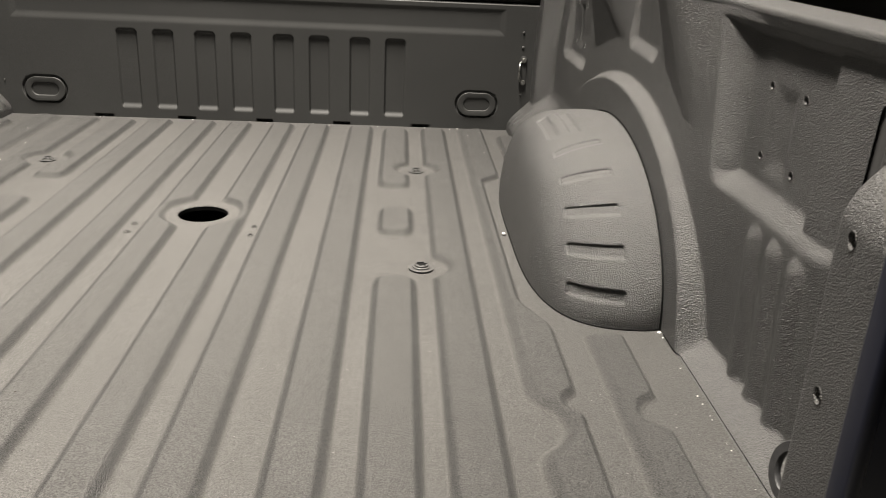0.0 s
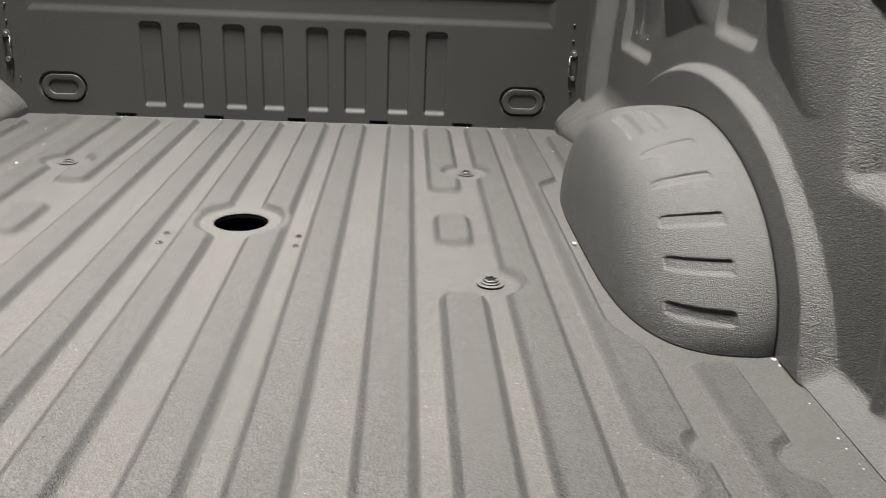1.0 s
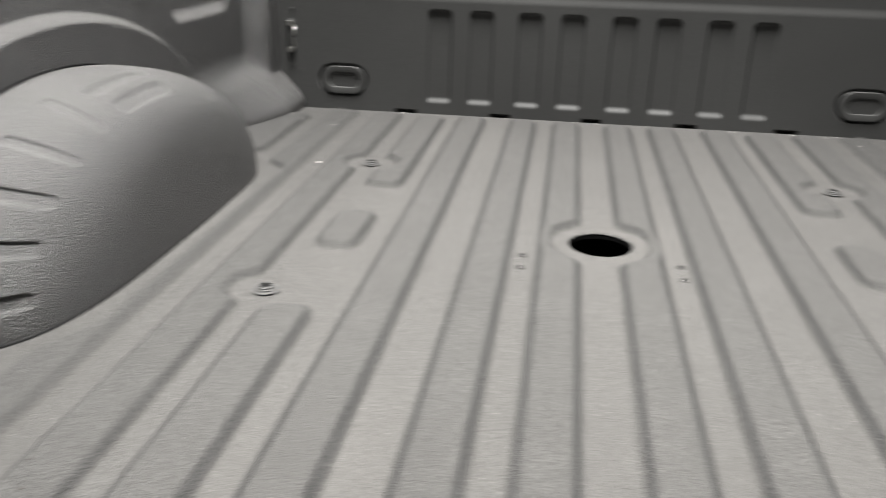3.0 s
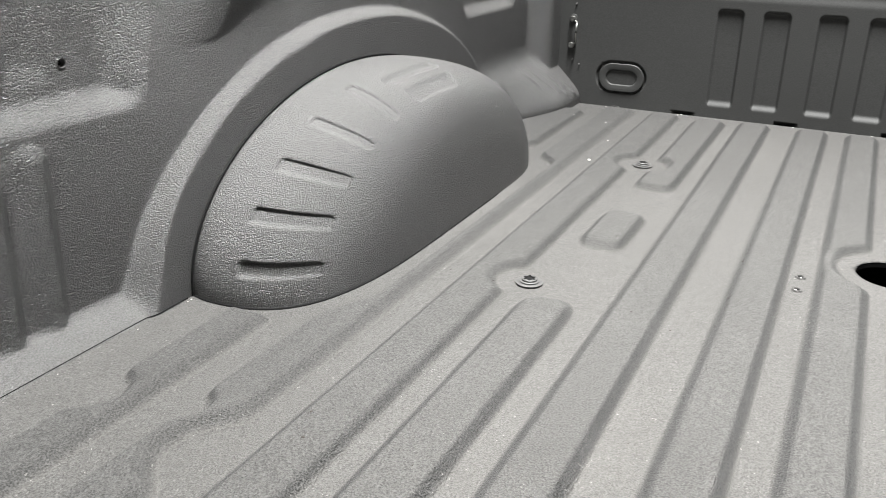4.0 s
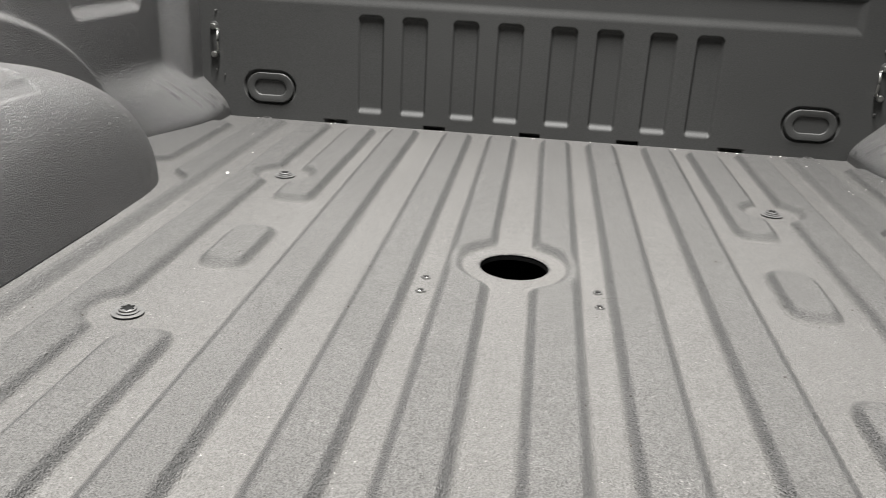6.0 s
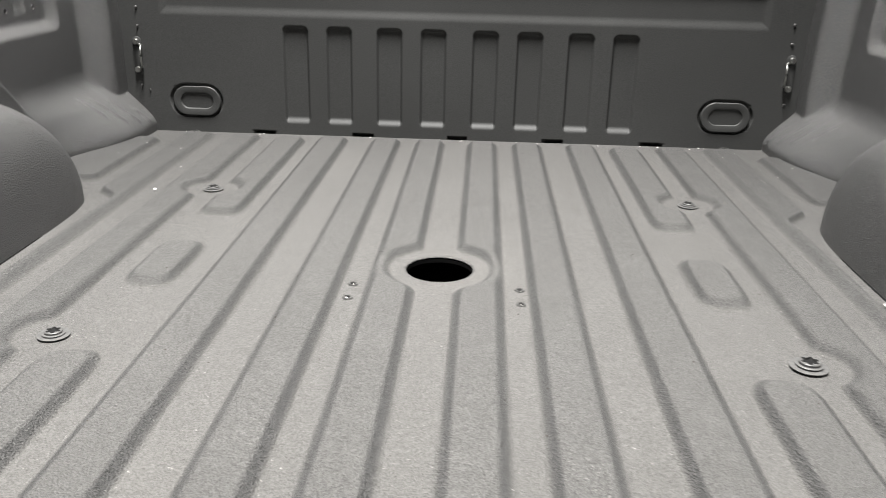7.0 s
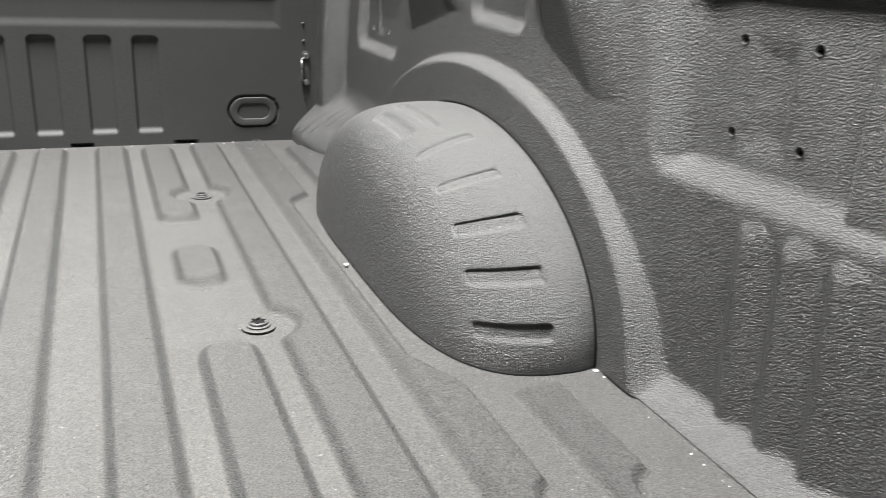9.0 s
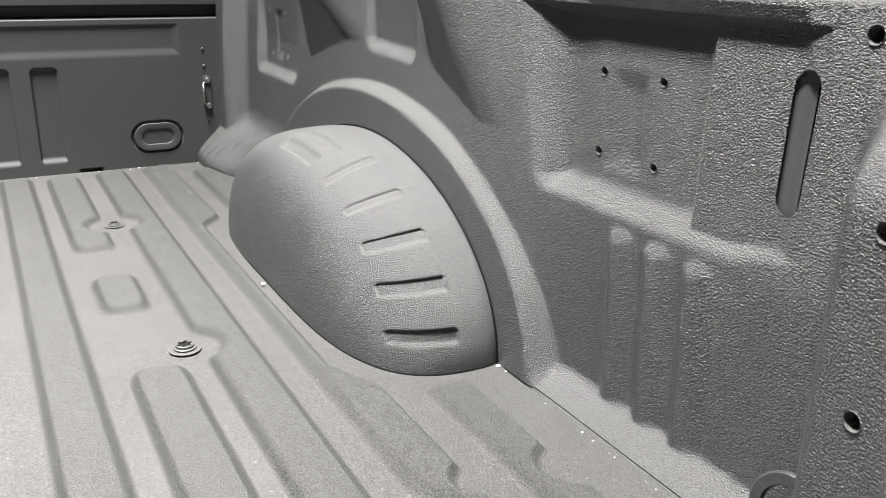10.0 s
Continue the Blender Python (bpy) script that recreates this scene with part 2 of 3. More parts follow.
def floor_height(X, Y):
    A = np.abs(X)
    end = 2.422
    # their outer flanks are a little flatter than the inner ones
    d = np.minimum(rbox(A, Y, 0.025, 0.1015, REAR - 0.1, end, 0.022), np.maximum(0.1015 - A, -1) * 0.9)
    d = blend_min(d, (np.hypot(X - HOLE[0], (Y - HOLE[1]) * np.where(Y < HOLE[1], 0.86, 1.0)) - 0.074) * 0.85, 0.014)
    for a, b in ((0.1315, 0.2085), (0.260, 0.340)):
        d = np.maximum(d, np.minimum(rbox(A, Y, a, b, REAR - 0.1, end, 0.022), (b - A) * 0.9))
    bolts = np.minimum(np.hypot(A - BOLT_X, Y - BOLT_Y[0]), np.hypot(A - BOLT_X, Y - BOLT_Y[1])) * 0.8 - 0.0352
    # pads with long, soft ends
    k = 0.55
    pads = rbox(A, Y * k, 0.369, 0.452, REAR * k - 0.1, 1.280 * k, 0.030)
    pads = np.maximum(pads, rbox(A, Y * k, 0.370, 0.450, 1.466 * k, 1.668 * k, 0.030))
    pads = np.maximum(pads, rbox(A, Y * k, 0.362, 0.444, 1.790 * k, end * k, 0.028))
    d = np.maximum(d, blend_min(pads, bolts, 0.008))
    d = np.maximum(d, blend_min(rbox(A, Y, 0.476, 0.556, REAR - 0.1, end, 0.022), bolts, 0.008))
    # the rib along the wheel arches, narrowed beside them
    outer = 0.662 - 0.040 * sstep(1.06, 1.18, Y) + 0.045 * sstep(1.86, 1.93, Y)
    d6 = np.minimum(np.minimum((A - 0.586) * 0.65, (outer + 0.003 - A) * 1.6), end - Y)
    d6 = blend_min(d6, (np.hypot(A - 0.570, Y - 0.788) - 0.057) * 0.65, 0.014)
    d6 = blend_min(d6, (np.hypot(A - 0.672, Y - 0.845) - 0.026) * 1.5, 0.008)
    d = np.maximum(d, d6)
    d7 = np.minimum(np.minimum(rbox(A, Y, 0.700, 0.785, REAR - 0.1, 1.055, 0.025), (0.774 - A) * 1.6), np.maximum(A - 0.703, 0) * 0.65)
    d7 = blend_min(d7, (np.hypot(A - 0.782, Y - 0.822) - 0.039) * 1.5, 0.010)
    d7 = np.maximum(d7, rbox(A, Y, 0.700, 0.84, 1.98, 2.36, 0.03))
    d = np.maximum(d, d7)
    return LOW + RIB * soft(d / 0.0145, 0.17)


def refine(lo, hi, marks, coarse, fine, reach):
    """Grid lines from lo to hi, finer near the marks."""
    out, v = [lo], lo
    while v < hi:
        near = min(abs(v + fine - q) for q in marks)
        v += fine if near < reach else coarse
        out.append(min(v, hi))
    return np.array(out)


half = refine(0.0, 0.858, (0.0, 0.022, 0.05, 0.07, 0.100, 0.136, 0.211, 0.264, 0.34, 0.37, 0.45, 0.473, 0.553, 0.584, 0.62, 0.66, 0.705, 0.771), 0.006, 0.0026, 0.016)
xs = np.concatenate([-half[:0:-1], half])
ys = refine(REAR, FRONT, (0.73, 0.76, 0.80, 0.83, 0.86, 0.89, 1.05, 1.28, 1.31, 1.35, 1.47, 1.535, 1.56, 1.585, 1.61, 1.635, 1.68, 1.80, 1.9, 1.957, 2.0, 2.39), 0.008, 0.0036, 0.028)


def floor_place(X, Y):
    # the mouth of the round opening follows its circle
    DX, DY = X - HOLE[0], Y - HOLE[1]
    r = np.hypot(DX, DY)
    pull = np.where((r > HOLE[2] - 0.012) & (r < HOLE[2] + 0.0026), HOLE[2] / np.maximum(r, 1e-6), 1.0)
    rim = -0.0015 * (1 - sstep(HOLE[2], HOLE[2] + 0.006, r))
    sag = 0.0006 * np.sin(X * 9 + 1) * np.sin(Y * 5)
    return HOLE[0] + DX * pull, HOLE[1] + DY * pull, floor_height(X, Y) + rim + sag


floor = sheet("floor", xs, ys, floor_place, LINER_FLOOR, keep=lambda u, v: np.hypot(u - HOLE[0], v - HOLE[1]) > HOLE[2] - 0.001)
tagged(floor, "grey sprayed ribbed steel truck bed floor", "floor", kind="structure")

bm = bmesh.new()
box(bm, -0.87, 0.87, REAR, FRONT + 0.02, -0.16, -0.15)
tagged(part("underbody", bm, DARK, smooth=False), "black underside panel seen through the floor hole", "underbody", kind="structure")
bm = bmesh.new()
lathe(bm, [(HOLE[2] - 0.0005, -0.006), (HOLE[2] - 0.0005, -0.012), (HOLE[2] + 0.05, -0.03), (HOLE[2] + 0.05, -0.14), (0, -0.145)], 48)
bmesh.ops.translate(bm, verts=bm.verts, vec=(HOLE[0], HOLE[1], 0))
tagged(part("hitch_well", bm, BLACK), "black round hitch well sunk in the floor", "hitch well", kind="structure")


# ---- headboard ----
HEAD_RIBS = (0.033, 0.139, 0.261, 0.367)
OVAL = (0.650, 0.075)


def stadium(u, v, hw, hh):
    return hh - np.hypot(np.maximum(np.abs(u) - (hw - hh), 0), v)


def head_place(X, Z):
    A = np.abs(X)
    d = np.full_like(X, -1.0)
    depth = np.zeros_like(X)
    for a in HEAD_RIBS:
        u0, u1, v0, v1 = a - 0.003, a + 0.062, 0.024, 0.2635
        ins = np.minimum(np.minimum(A - u0, u1 - A) / 0.0045, np.minimum((Z - v0) / 0.018, (v1 - Z) / 0.008))
        corner = rbox(A, Z, u0, u1, v0, v1, 0.015) / 0.007
        depth = np.maximum(depth, 0.0082 * sstep(0, 1, np.minimum(ins, corner)))
    pan = np.minimum(np.minimum(0.728 - A, (Z - 0.280)) / 0.024, (0.362 - Z) / 0.012)
    depth = np.maximum(depth, 0.0042 * sstep(0, 1, pan))
    ring = stadium(A - OVAL[0], Z - OVAL[1], 0.066, 0.041)
    depth = depth + 0.007 * sstep(-0.001, 0.002, ring) * (1 - sstep(0.005, 0.008, ring))
    # the dark groove under the top rail
    depth = depth + 0.028 * sstep(0.374, 0.380, Z) * (1 - sstep(0.402, 0.408, Z))
    # notches that drain the floor's grooves
    notch = np.zeros_like(X)
    for c in (0.0, 0.238, 0.48):
        notch = np.maximum(notch, 1.0 * (np.abs(A - c) < 0.024))
    depth = depth + 0.02 * notch * (Z < 0.0055)
    warp = 0.0008 * np.sin(X * 7) * np.sin(Z * 11)
    return X, FRONT + depth + warp, Z


marks = sorted([s * (a + o) for a in HEAD_RIBS for o in (0, 0.059) for s in (-1, 1)] + [s * q for q in (0.585, 0.60, 0.615, 0.65, 0.69, 0.715, 0.728) for s in (-1, 1)])
hx = refine(-0.83, 0.83, marks, 0.007, 0.0016, 0.012)
hz = refine(-0.006, RAIL, (0.0, 0.03, 0.04, 0.055, 0.075, 0.095, 0.115, 0.258, 0.285, 0.295, 0.355, 0.376, 0.404), 0.006, 0.002, 0.012)
wall_front = sheet("wall_front", hx, hz, head_place, LINER_HEAD, flip=True)
tagged(wall_front, "dark grey pressed steel headboard with eight upright flutes", "headboard", kind="structure")
bm = bmesh.new()
box(bm, -0.99, 0.99, FRONT + 0.035, FRONT + 0.06, -0.3, RAIL + 0.004, 0.004)
box(bm, -0.99, 0.99, FRONT - 0.006, FRONT + 0.06, RAIL - 0.004, RAIL + 0.006, 0.004)
tagged(part("headboard_rail", bm, LINER_HEAD), "grey lined top rail and back of the headboard", "headboard rail", kind="structure")


# ---- side walls ----
def skew(s, y):
    """The left side's pressings sit a little nearer the tail than the right side's."""
    return -0.012 * (s < 0) * (1 - sstep(1.70, 2.15, y))


def side_depth(Y, Z):
    """x of the side's inner face: small is towards the middle."""
    # the panel round the wheel arch stands proud, and flows into a sill along the floor
    short = 0.022 * sstep(1.6, 1.3, Y)
    e_out = np.hypot((Y - 1.535) / (0.555 - short), Z / 0.3255)
    e_in = np.hypot((Y - 1.535) / (0.531 - 0.25 * short), Z / 0.313)
    arch = np.clip((e_in - 1) / np.maximum(e_in - e_out, 1e-4), -1, 12)
    sill = (Z + 0.003) / 0.027
    blend = np.clip(0.5 + 0.5 * (sill - arch) / 2.4, 0, 1)
    back = soft(sill * (1 - blend) + arch * blend - 2.4 * blend * (1 - blend))
    # the side leans outwards above the arches
    lean = (np.sqrt((Z - 0.25) ** 2 + 0.06 ** 2) + Z - 0.25) / 2
    ahead = sstep(0.92, 1.18, Y)
    main = SIDE - 0.013 * ahead + 0.060 * lean + 0.045 * np.maximum(0.25 - Z, 0) * (1 - ahead)
    x = SIDE_PROUD + (main - SIDE_PROUD) * back
    # three upright stiffeners
    for c in (0.768, 0.830, 0.890):
        face = main - 0.0082
        r = np.minimum(np.minimum((Y - c + 0.025) / 0.023, (c + 0.023 - Y) / 0.013), (0.247 - Z) / 0.020)
        x = x - np.maximum(x - face, 0) * soft(np.minimum(r, rbox(Y, Z, c - 0.025, c + 0.023, -0.1, 0.246, 0.023) / 0.012), 0.25)
    # pockets
    deep = np.maximum(POCKET - main, 0.0)

    def ramps(*pairs):
        out = None
        for d, w in pairs:
            q = d / w
            out = q if out is None else np.minimum(out, q)
        return soft(out)

    p = ramps((rbox(Y, Z - 0.018 * sstep(0.76, 0.65, Y), 0.640, 1.066 + 0.28 * np.maximum(Z - 0.29, 0), 0.2575, 0.60, 0.034), 0.026), (1.066 + 0.28 * np.maximum(Z - 0.29, 0) - Y, 0.040 + 0.28 * np.maximum(Z - 0.29, 0)), (Y - 0.655, 0.065), (0.487 - Z, 0.012))
    p = np.minimum(p, 1 - 0.48 * (1 - sstep(0.796, 0.806, Y)))
    key = ramps((0.960 - Y, 0.030), (Y - 0.891, 0.012), (Z - 0.300, 0.022), (0.420 - Z, 0.022))
    p = p + 0.22 * key
    p1 = ramps((rbox(Y, Z, 1.965, 2.262, 0.262, 0.70, 0.030), 0.020), (0.600 - Z, 0.02)) * sstep(1.965, 2.02, Y + 0.25 * (Z - 0.27))
    key1 = ramps((2.166 - Y, 0.010), (Y - 2.118, 0.008), (Z - 0.300, 0.018), (0.414 - Z, 0.012))
    tilt = -0.04 * (1.606 - Y)
    p2 = ramps((rbox(Y, Z - tilt, 1.405, 1.608, 0.378, 0.70, 0.028), 0.020), (Y - 1.405, 0.030))
    x = x + np.maximum(deep * p, 0.020 * np.maximum(p1 + 0.25 * key1, p2) * (1 - 0.75 * np.clip((Z - 0.34) / 0.15, 0, 1))) * back
    # two flanks above the arch that face the cab and the floor
    def flank(y, z, a, b, c, d):
        return 0.28 * np.maximum(line(y, z, a, b, c, d), 0)

    one, two = (1.696, 0.386, 1.883, 0.335), (1.206, 0.320, 1.340, 0.373)
    edge = 1.696 + np.clip((Z - 0.386) / 0.068, 0, 2) * 0.082
    crest = flank(edge, Z, *one) * sstep(0, 1, (Y - 1.600) / np.maximum(edge - 1.600, 0.01))
    x = x - np.where(Y > edge, flank(Y, Z, *one), crest) * (1 - sstep(1.880, 1.893, Y)) * back
    edge = 1.198 + np.clip((Z - 0.323) / 0.155, 0, 1.3) * 0.098
    crest = flank(edge, Z, *two) * sstep(0, 1, (Y - 1.10) / np.maximum(edge - 1.10, 0.01))
    left = 1.340 + (Z - 0.373) * 0.32
    x = x - np.where(Y > edge, flank(Y, Z, *two), crest) * (1 - sstep(-0.006, 0.008, Y - left)) * back
    # the pillar at the cab end
    x = x - 0.050 * sstep(2.335, 2.405, Y)
    # the foot of that pillar, sloping down to the floor
    reach = sstep(2.02, 2.36, Y)
    foot = 0.100 * (1 - sstep(0.012, 0.150, Z) ** 0.85)
    for y0, z0, y1, z1 in ((2.428, 0.028, 2.408, 0.060), (2.378, 0.036, 2.345, 0.088), (2.326, 0.048, 2.290, 0.102), (2.275, 0.070, 2.248, 0.108)):
        t = np.clip(((Y - y0) * (y1 - y0) + (Z - z0) * (z1 - z0)) / ((y1 - y0) ** 2 + (z1 - z0) ** 2), 0, 1)
        foot = foot + 0.006 * np.exp(-(np.hypot(Y - y0 - t * (y1 - y0), Z - z0 - t * (z1 - z0)) / 0.0045) ** 2)
    low = np.minimum(x, 0.852 - foot * (0.18 + 0.82 * reach) * sstep(1.90, 2.05, Y))
    x = np.where(Y > 1.9, low + (x - low) * sstep(0.085, 0.160, Z), x)
    # tail post: the side turns in towards the tailgate, up to a sloping shoulder
    turn = soft((0.607 - Y) / 0.044, 0.35) * (1 - soft((Z - 0.392) / 0.075, 0.35))
    x = x - (x - 0.796 - 0.12 * (Y - 0.527)) * turn
    # rail lip
    lip = 0.8945 - 0.25 * (Z - 0.486)
    x = np.where((Z > 0.486) & (Y > 0.69) & (Y < 1.25), np.minimum(x, lip), x)
    return x


SLOT = (0.682, 0.0158, 0.316, 0.449)
wy = refine(REAR, FRONT, (0.52, 0.53, 0.56, 0.59, 0.61, 0.63, 0.66, 0.68, 0.70, 0.764, 0.8, 0.829, 0.873, 0.892, 0.945, 0.975, 1.06, 1.1, 1.2, 1.4, 1.42, 1.6, 1.97, 2.09, 2.14, 2.2, 2.25, 2.28, 2.37), 0.005, 0.0026, 0.022)
wz = refine(-0.006, RAIL - 0.004, (0.006, 0.02, 0.214, 0.25, 0.265, 0.3135, 0.33, 0.361, 0.413, 0.435, 0.484), 0.0042, 0.0024, 0.014)
SIDE_HOLES = [(0.971, 0.4133, 0.0050), (0.8705, 0.4134, 0.0050), (0.9695, 0.3188, 0.0050), (0.8727, 0.318, 0.0050), (2.203, 0.412, 0.005), (2.090, 0.412, 0.005), (2.196, 0.312, 0.005), (2.088, 0.312, 0.005), (0.5165, 0.2138, 0.0078), (0.520, 0.361, 0.0080), (0.624, 0.484, 0.0080)]


def slot_gap(Y, Z):
    free = stadium(Z - (SLOT[2] + SLOT[3]) / 2, Y - SLOT[0], (SLOT[3] - SLOT[2]) / 2, SLOT[1]) < 0.0
    for y, z, r in SIDE_HOLES:
        free &= np.hypot(Y - y, Z - z) > r * 0.98
    return free


def snapped(Y, Z):
    """Grid points near the slot's and the holes' edges are put onto them."""
    rims = [(Y - SLOT[0], Z - np.clip(Z, SLOT[2] + SLOT[1], SLOT[3] - SLOT[1]), SLOT[1])]
    rims += [(Y - y, Z - z, r) for y, z, r in SIDE_HOLES]
    for u, v, r in rims:
        d = np.maximum(np.hypot(u, v), 1e-6)
        k = np.where(np.abs(d - r) < 0.0017, r / d - 1, 0)
        Y, Z = Y + u * k, Z + v * k
    return Y, Z


def side_place(s):
    def place(Y, Z):
        Y, Z = snapped(Y, Z)
        return s * side_depth(Y, Z) + SHIFT, Y + skew(s, Y), Z
    return place


def side_wall(s, name):
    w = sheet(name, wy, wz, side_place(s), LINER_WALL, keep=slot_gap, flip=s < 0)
    tagged(w, "dark grey sprayed steel bed side with pressed pockets", "bed side", kind="structure")
    # rail on top
    bm = bmesh.new()
    box(bm, *sorted((s * 0.894, s * 0.985)), REAR, FRONT + 0.06, RAIL - 0.012, RAIL + 0.004, 0.006, 3)
    tagged(part("bed_rail", bm, LINER_WALL), "grey lined top rail of the bed side", "bed rail", kind="structure")
    # painted outer skin and tail end
    bm = bmesh.new()
    box(bm, *sorted((s * 0.965, s * 1.0)), REAR - 0.004, FRONT + 0.07, -0.34, RAIL - 0.006, 0.012, 3)
    box(bm, *sorted((s * 0.785, s * 0.97)), REAR - 0.006, REAR - 0.001, -0.34, RAIL - 0.006, 0.002, 2)
    box(bm, *sorted((s * 0.776, s * 0.790)), REAR - 0.03, REAR, -0.34, RAIL - 0.006, 0.005, 3)
    tagged(part("outer_skin", bm, PAINT_BLUE), "glossy navy painted outer body panel and tail end", "body panel", kind="structure")
    # sheet seen through the tall slot of the tail post
    sheet_in = sheet("slot_backing", np.linspace(0.6755, 0.735, 20), np.linspace(0.30, 0.46, 30), lambda Y, Z: (s * (side_depth(Y, Z) + 0.0035 + 0.004 * sstep(0.689, 0.6755, Y)) + SHIFT, Y + skew(s, Y), Z), LINER_SMOOTH, flip=s < 0)
    tagged(sheet_in, "smooth grey inner sheet behind the tail post slot", "inner panel", kind="structure")


side_wall(1, "wall_right")
side_wall(-1, "wall_left")


# ---- wheel arches ----
SLOTS = (11.6, 26.8, 41.2, 55.4, 70.2)
TILTS = (0.0, 0.4, 1.6, 3.0, 4.6)
BARS = (0.698, 0.737)


def arch_place(s):
    def place(P, T):
        # steep inner face, rounded plan
        c, f = np.cos(P), np.sin(P)
        a = np.clip(c * (c ** 4.2 + f ** 4.2) ** (-1 / 4.2), 0, 1)
        m = 3.7 + (0.7 if s > 0 else 2.0) * sstep(60, 120, T)
        fy, fz = (1 - a ** m) ** (1 / m), (1 - a ** 4.2) ** (1 / 4.2)
        x = 0.852 - 0.2045 * a
        th = np.radians(T)
        # pressed slots across the crown
        press = np.zeros_like(x)
        xs = x - 0.006 * s
        for i, t in enumerate(SLOTS):
            along = (T - t + TILTS[i] * (0.768 - xs) / 0.09) * np.radians(1) * (0.36 if i > 2 else 0.31)
            low = (0.019, 0.018, 0.015, 0.012, 0.012)[i]
            r = np.minimum(rbox(xs, along, 0.688, 0.778, -low, 0.012, 0.008) / 0.004, (along + low) / 0.011)
            press = np.maximum(press, sstep(0, 1, r) * (0.55, 0.6, 0.6, 0.55, 0.5)[i])
            # the sharp upper edge of each slot
            press = press + 0.15 * np.exp(-((along - 0.0105) / 0.0026) ** 2) * sstep(0.688, 0.696, xs) * (1 - sstep(0.770, 0.778, xs))
        # two shallow bars along the top
        for b in BARS:
            r = rbox(xs, (T - 88) * 0.0065, b - 0.014, b + 0.014, -0.075, 0.075, 0.012)
            press = np.maximum(press, 0.9 * sstep(0, 0.009, r))
        q = (1 - 0.0075 / 0.33 * press) * (1 - 0.022 * np.clip(1 - a / 0.22, 0, 1) ** 2)
        return s * x - 0.0025, ARCH_Y[s] - ARCH_LONG[s] * fy * np.cos(th) * q, np.maximum(0.252 * fz * np.sin(th) * q - 0.003 * (1 - sstep(0, 4, T) * sstep(0, 4, 180 - T)), -0.003)
    return place


def wheel_arch(s):
    ps = np.concatenate([np.linspace(0.0, 0.5, 20)[:-1], np.linspace(0.5, math.pi / 2, 130)])
    ts = np.concatenate([np.linspace(0, 80, 430)[:-1], np.linspace(80, 108, 60)[:-1], np.linspace(108, 180, 90)])
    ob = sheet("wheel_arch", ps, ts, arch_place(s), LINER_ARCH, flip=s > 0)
    return tagged(ob, "grey sprayed steel wheel arch with pressed slots", "wheel arch", "wheel arches of the bed")


# ---- black beads along the seams ----
def bead(name, points, r, parent, label):
    bm = bmesh.new()
    tube(bm, points, r, 8)
    return part(name, bm, BLACK, parent, label)


for s in (1, -1):
    arch = wheel_arch(s)
    place = arch_place(s)
    at = [place(np.array([[math.pi / 2 - 0.09]]), np.array([[t]])) for t in np.linspace(0, 180, 90)]
    bead("sealer_bead", [(s * (SIDE_PROUD - 0.0015) + SHIFT, float(q[1][0, 0]), max(LOW + 0.001, float(q[2][0, 0]) + 0.001)) for q in at], 0.0016, arch, "thin black seam line")
    at = [place(np.array([[p]]), np.array([[0.0]])) for p in np.linspace(math.pi / 2 - 0.03, 0.0, 60)]
    at = [(float(q[0][0, 0]), float(q[1][0, 0])) for q in at]
    at += [(x, 2 * ARCH_Y[s] - y) for x, y in at[::-1][1:]]
    # this bead draws the contact shadow at the arch's foot together with the seam
    bead("foot_shade", [(x, y, LOW + 0.0005) for x, y in at], 0.0020, arch, "thin black seam line")
    pts = [(s * (float(side_depth(np.array([y]), np.array([0.0]))[0]) - 0.0008) + SHIFT, y + skew(s, y), LOW + 0.0016) for y in np.linspace(REAR + 0.1, 1.06, 60)]
    bead("floor_seam", pts, 0.0009, floor, "thin black seam along the side")


# ---- bolts of the floor ----
def floor_bolt():
    ob = empty("floor_bolt", None, "grey star-socket bolt with round washer on the floor", "bolt", "bolts of the bed floor")
    bm = bmesh.new()
    lathe(bm, [(0, 0.0008), (0.0235, 0.0008), (0.0240, 0.0022), (0.0262, 0.0026), (0.0264, 0.0038), (0.0250, 0.0044), (0.0150, 0.0048), (0, 0.0048)], 40)
    part("washer", bm, BOLT, ob)
    bm = bmesh.new()
    lathe(bm, [(0.0, 0.0048), (0.0160, 0.0048), (0.0162, 0.0060), (0.0190, 0.0064), (0.0190, 0.0076), (0.0175, 0.0084), (0.0135, 0.0086), (0, 0.0086)], 40)
    part("flange", bm, BOLT, ob)
    bm = bmesh.new()
    n, rings = 48, []
    star = [0.0110 * (1 + 0.20 * math.cos(6 * 2 * math.pi * i / n)) for i in range(n)]
    for rad, z in ((lambda i: 0.0150, 0.0086), (lambda i: 0.0150, 0.0122), (lambda i: 0.0140, 0.0132), (lambda i: star[i], 0.0132), (lambda i: star[i] * 0.98, 0.0089)):
        rings.append([bm.verts.new((rad(i) * math.cos(2 * math.pi * i / n), rad(i) * math.sin(2 * math.pi * i / n), z)) for i in range(n)])
    for a, b in zip(rings, rings[1:]):
        for i in range(n):
            bm.faces.new((a[i], a[(i + 1) % n], b[(i + 1) % n], b[i]))
    head = part("head", bm, BOLT, ob)
    bm = bmesh.new()
    lathe(bm, [(0.0133, 0.0090), (0, 0.0090)], 24)
    part("socket", bm, BLACK, head, "dark star socket")
    return ob


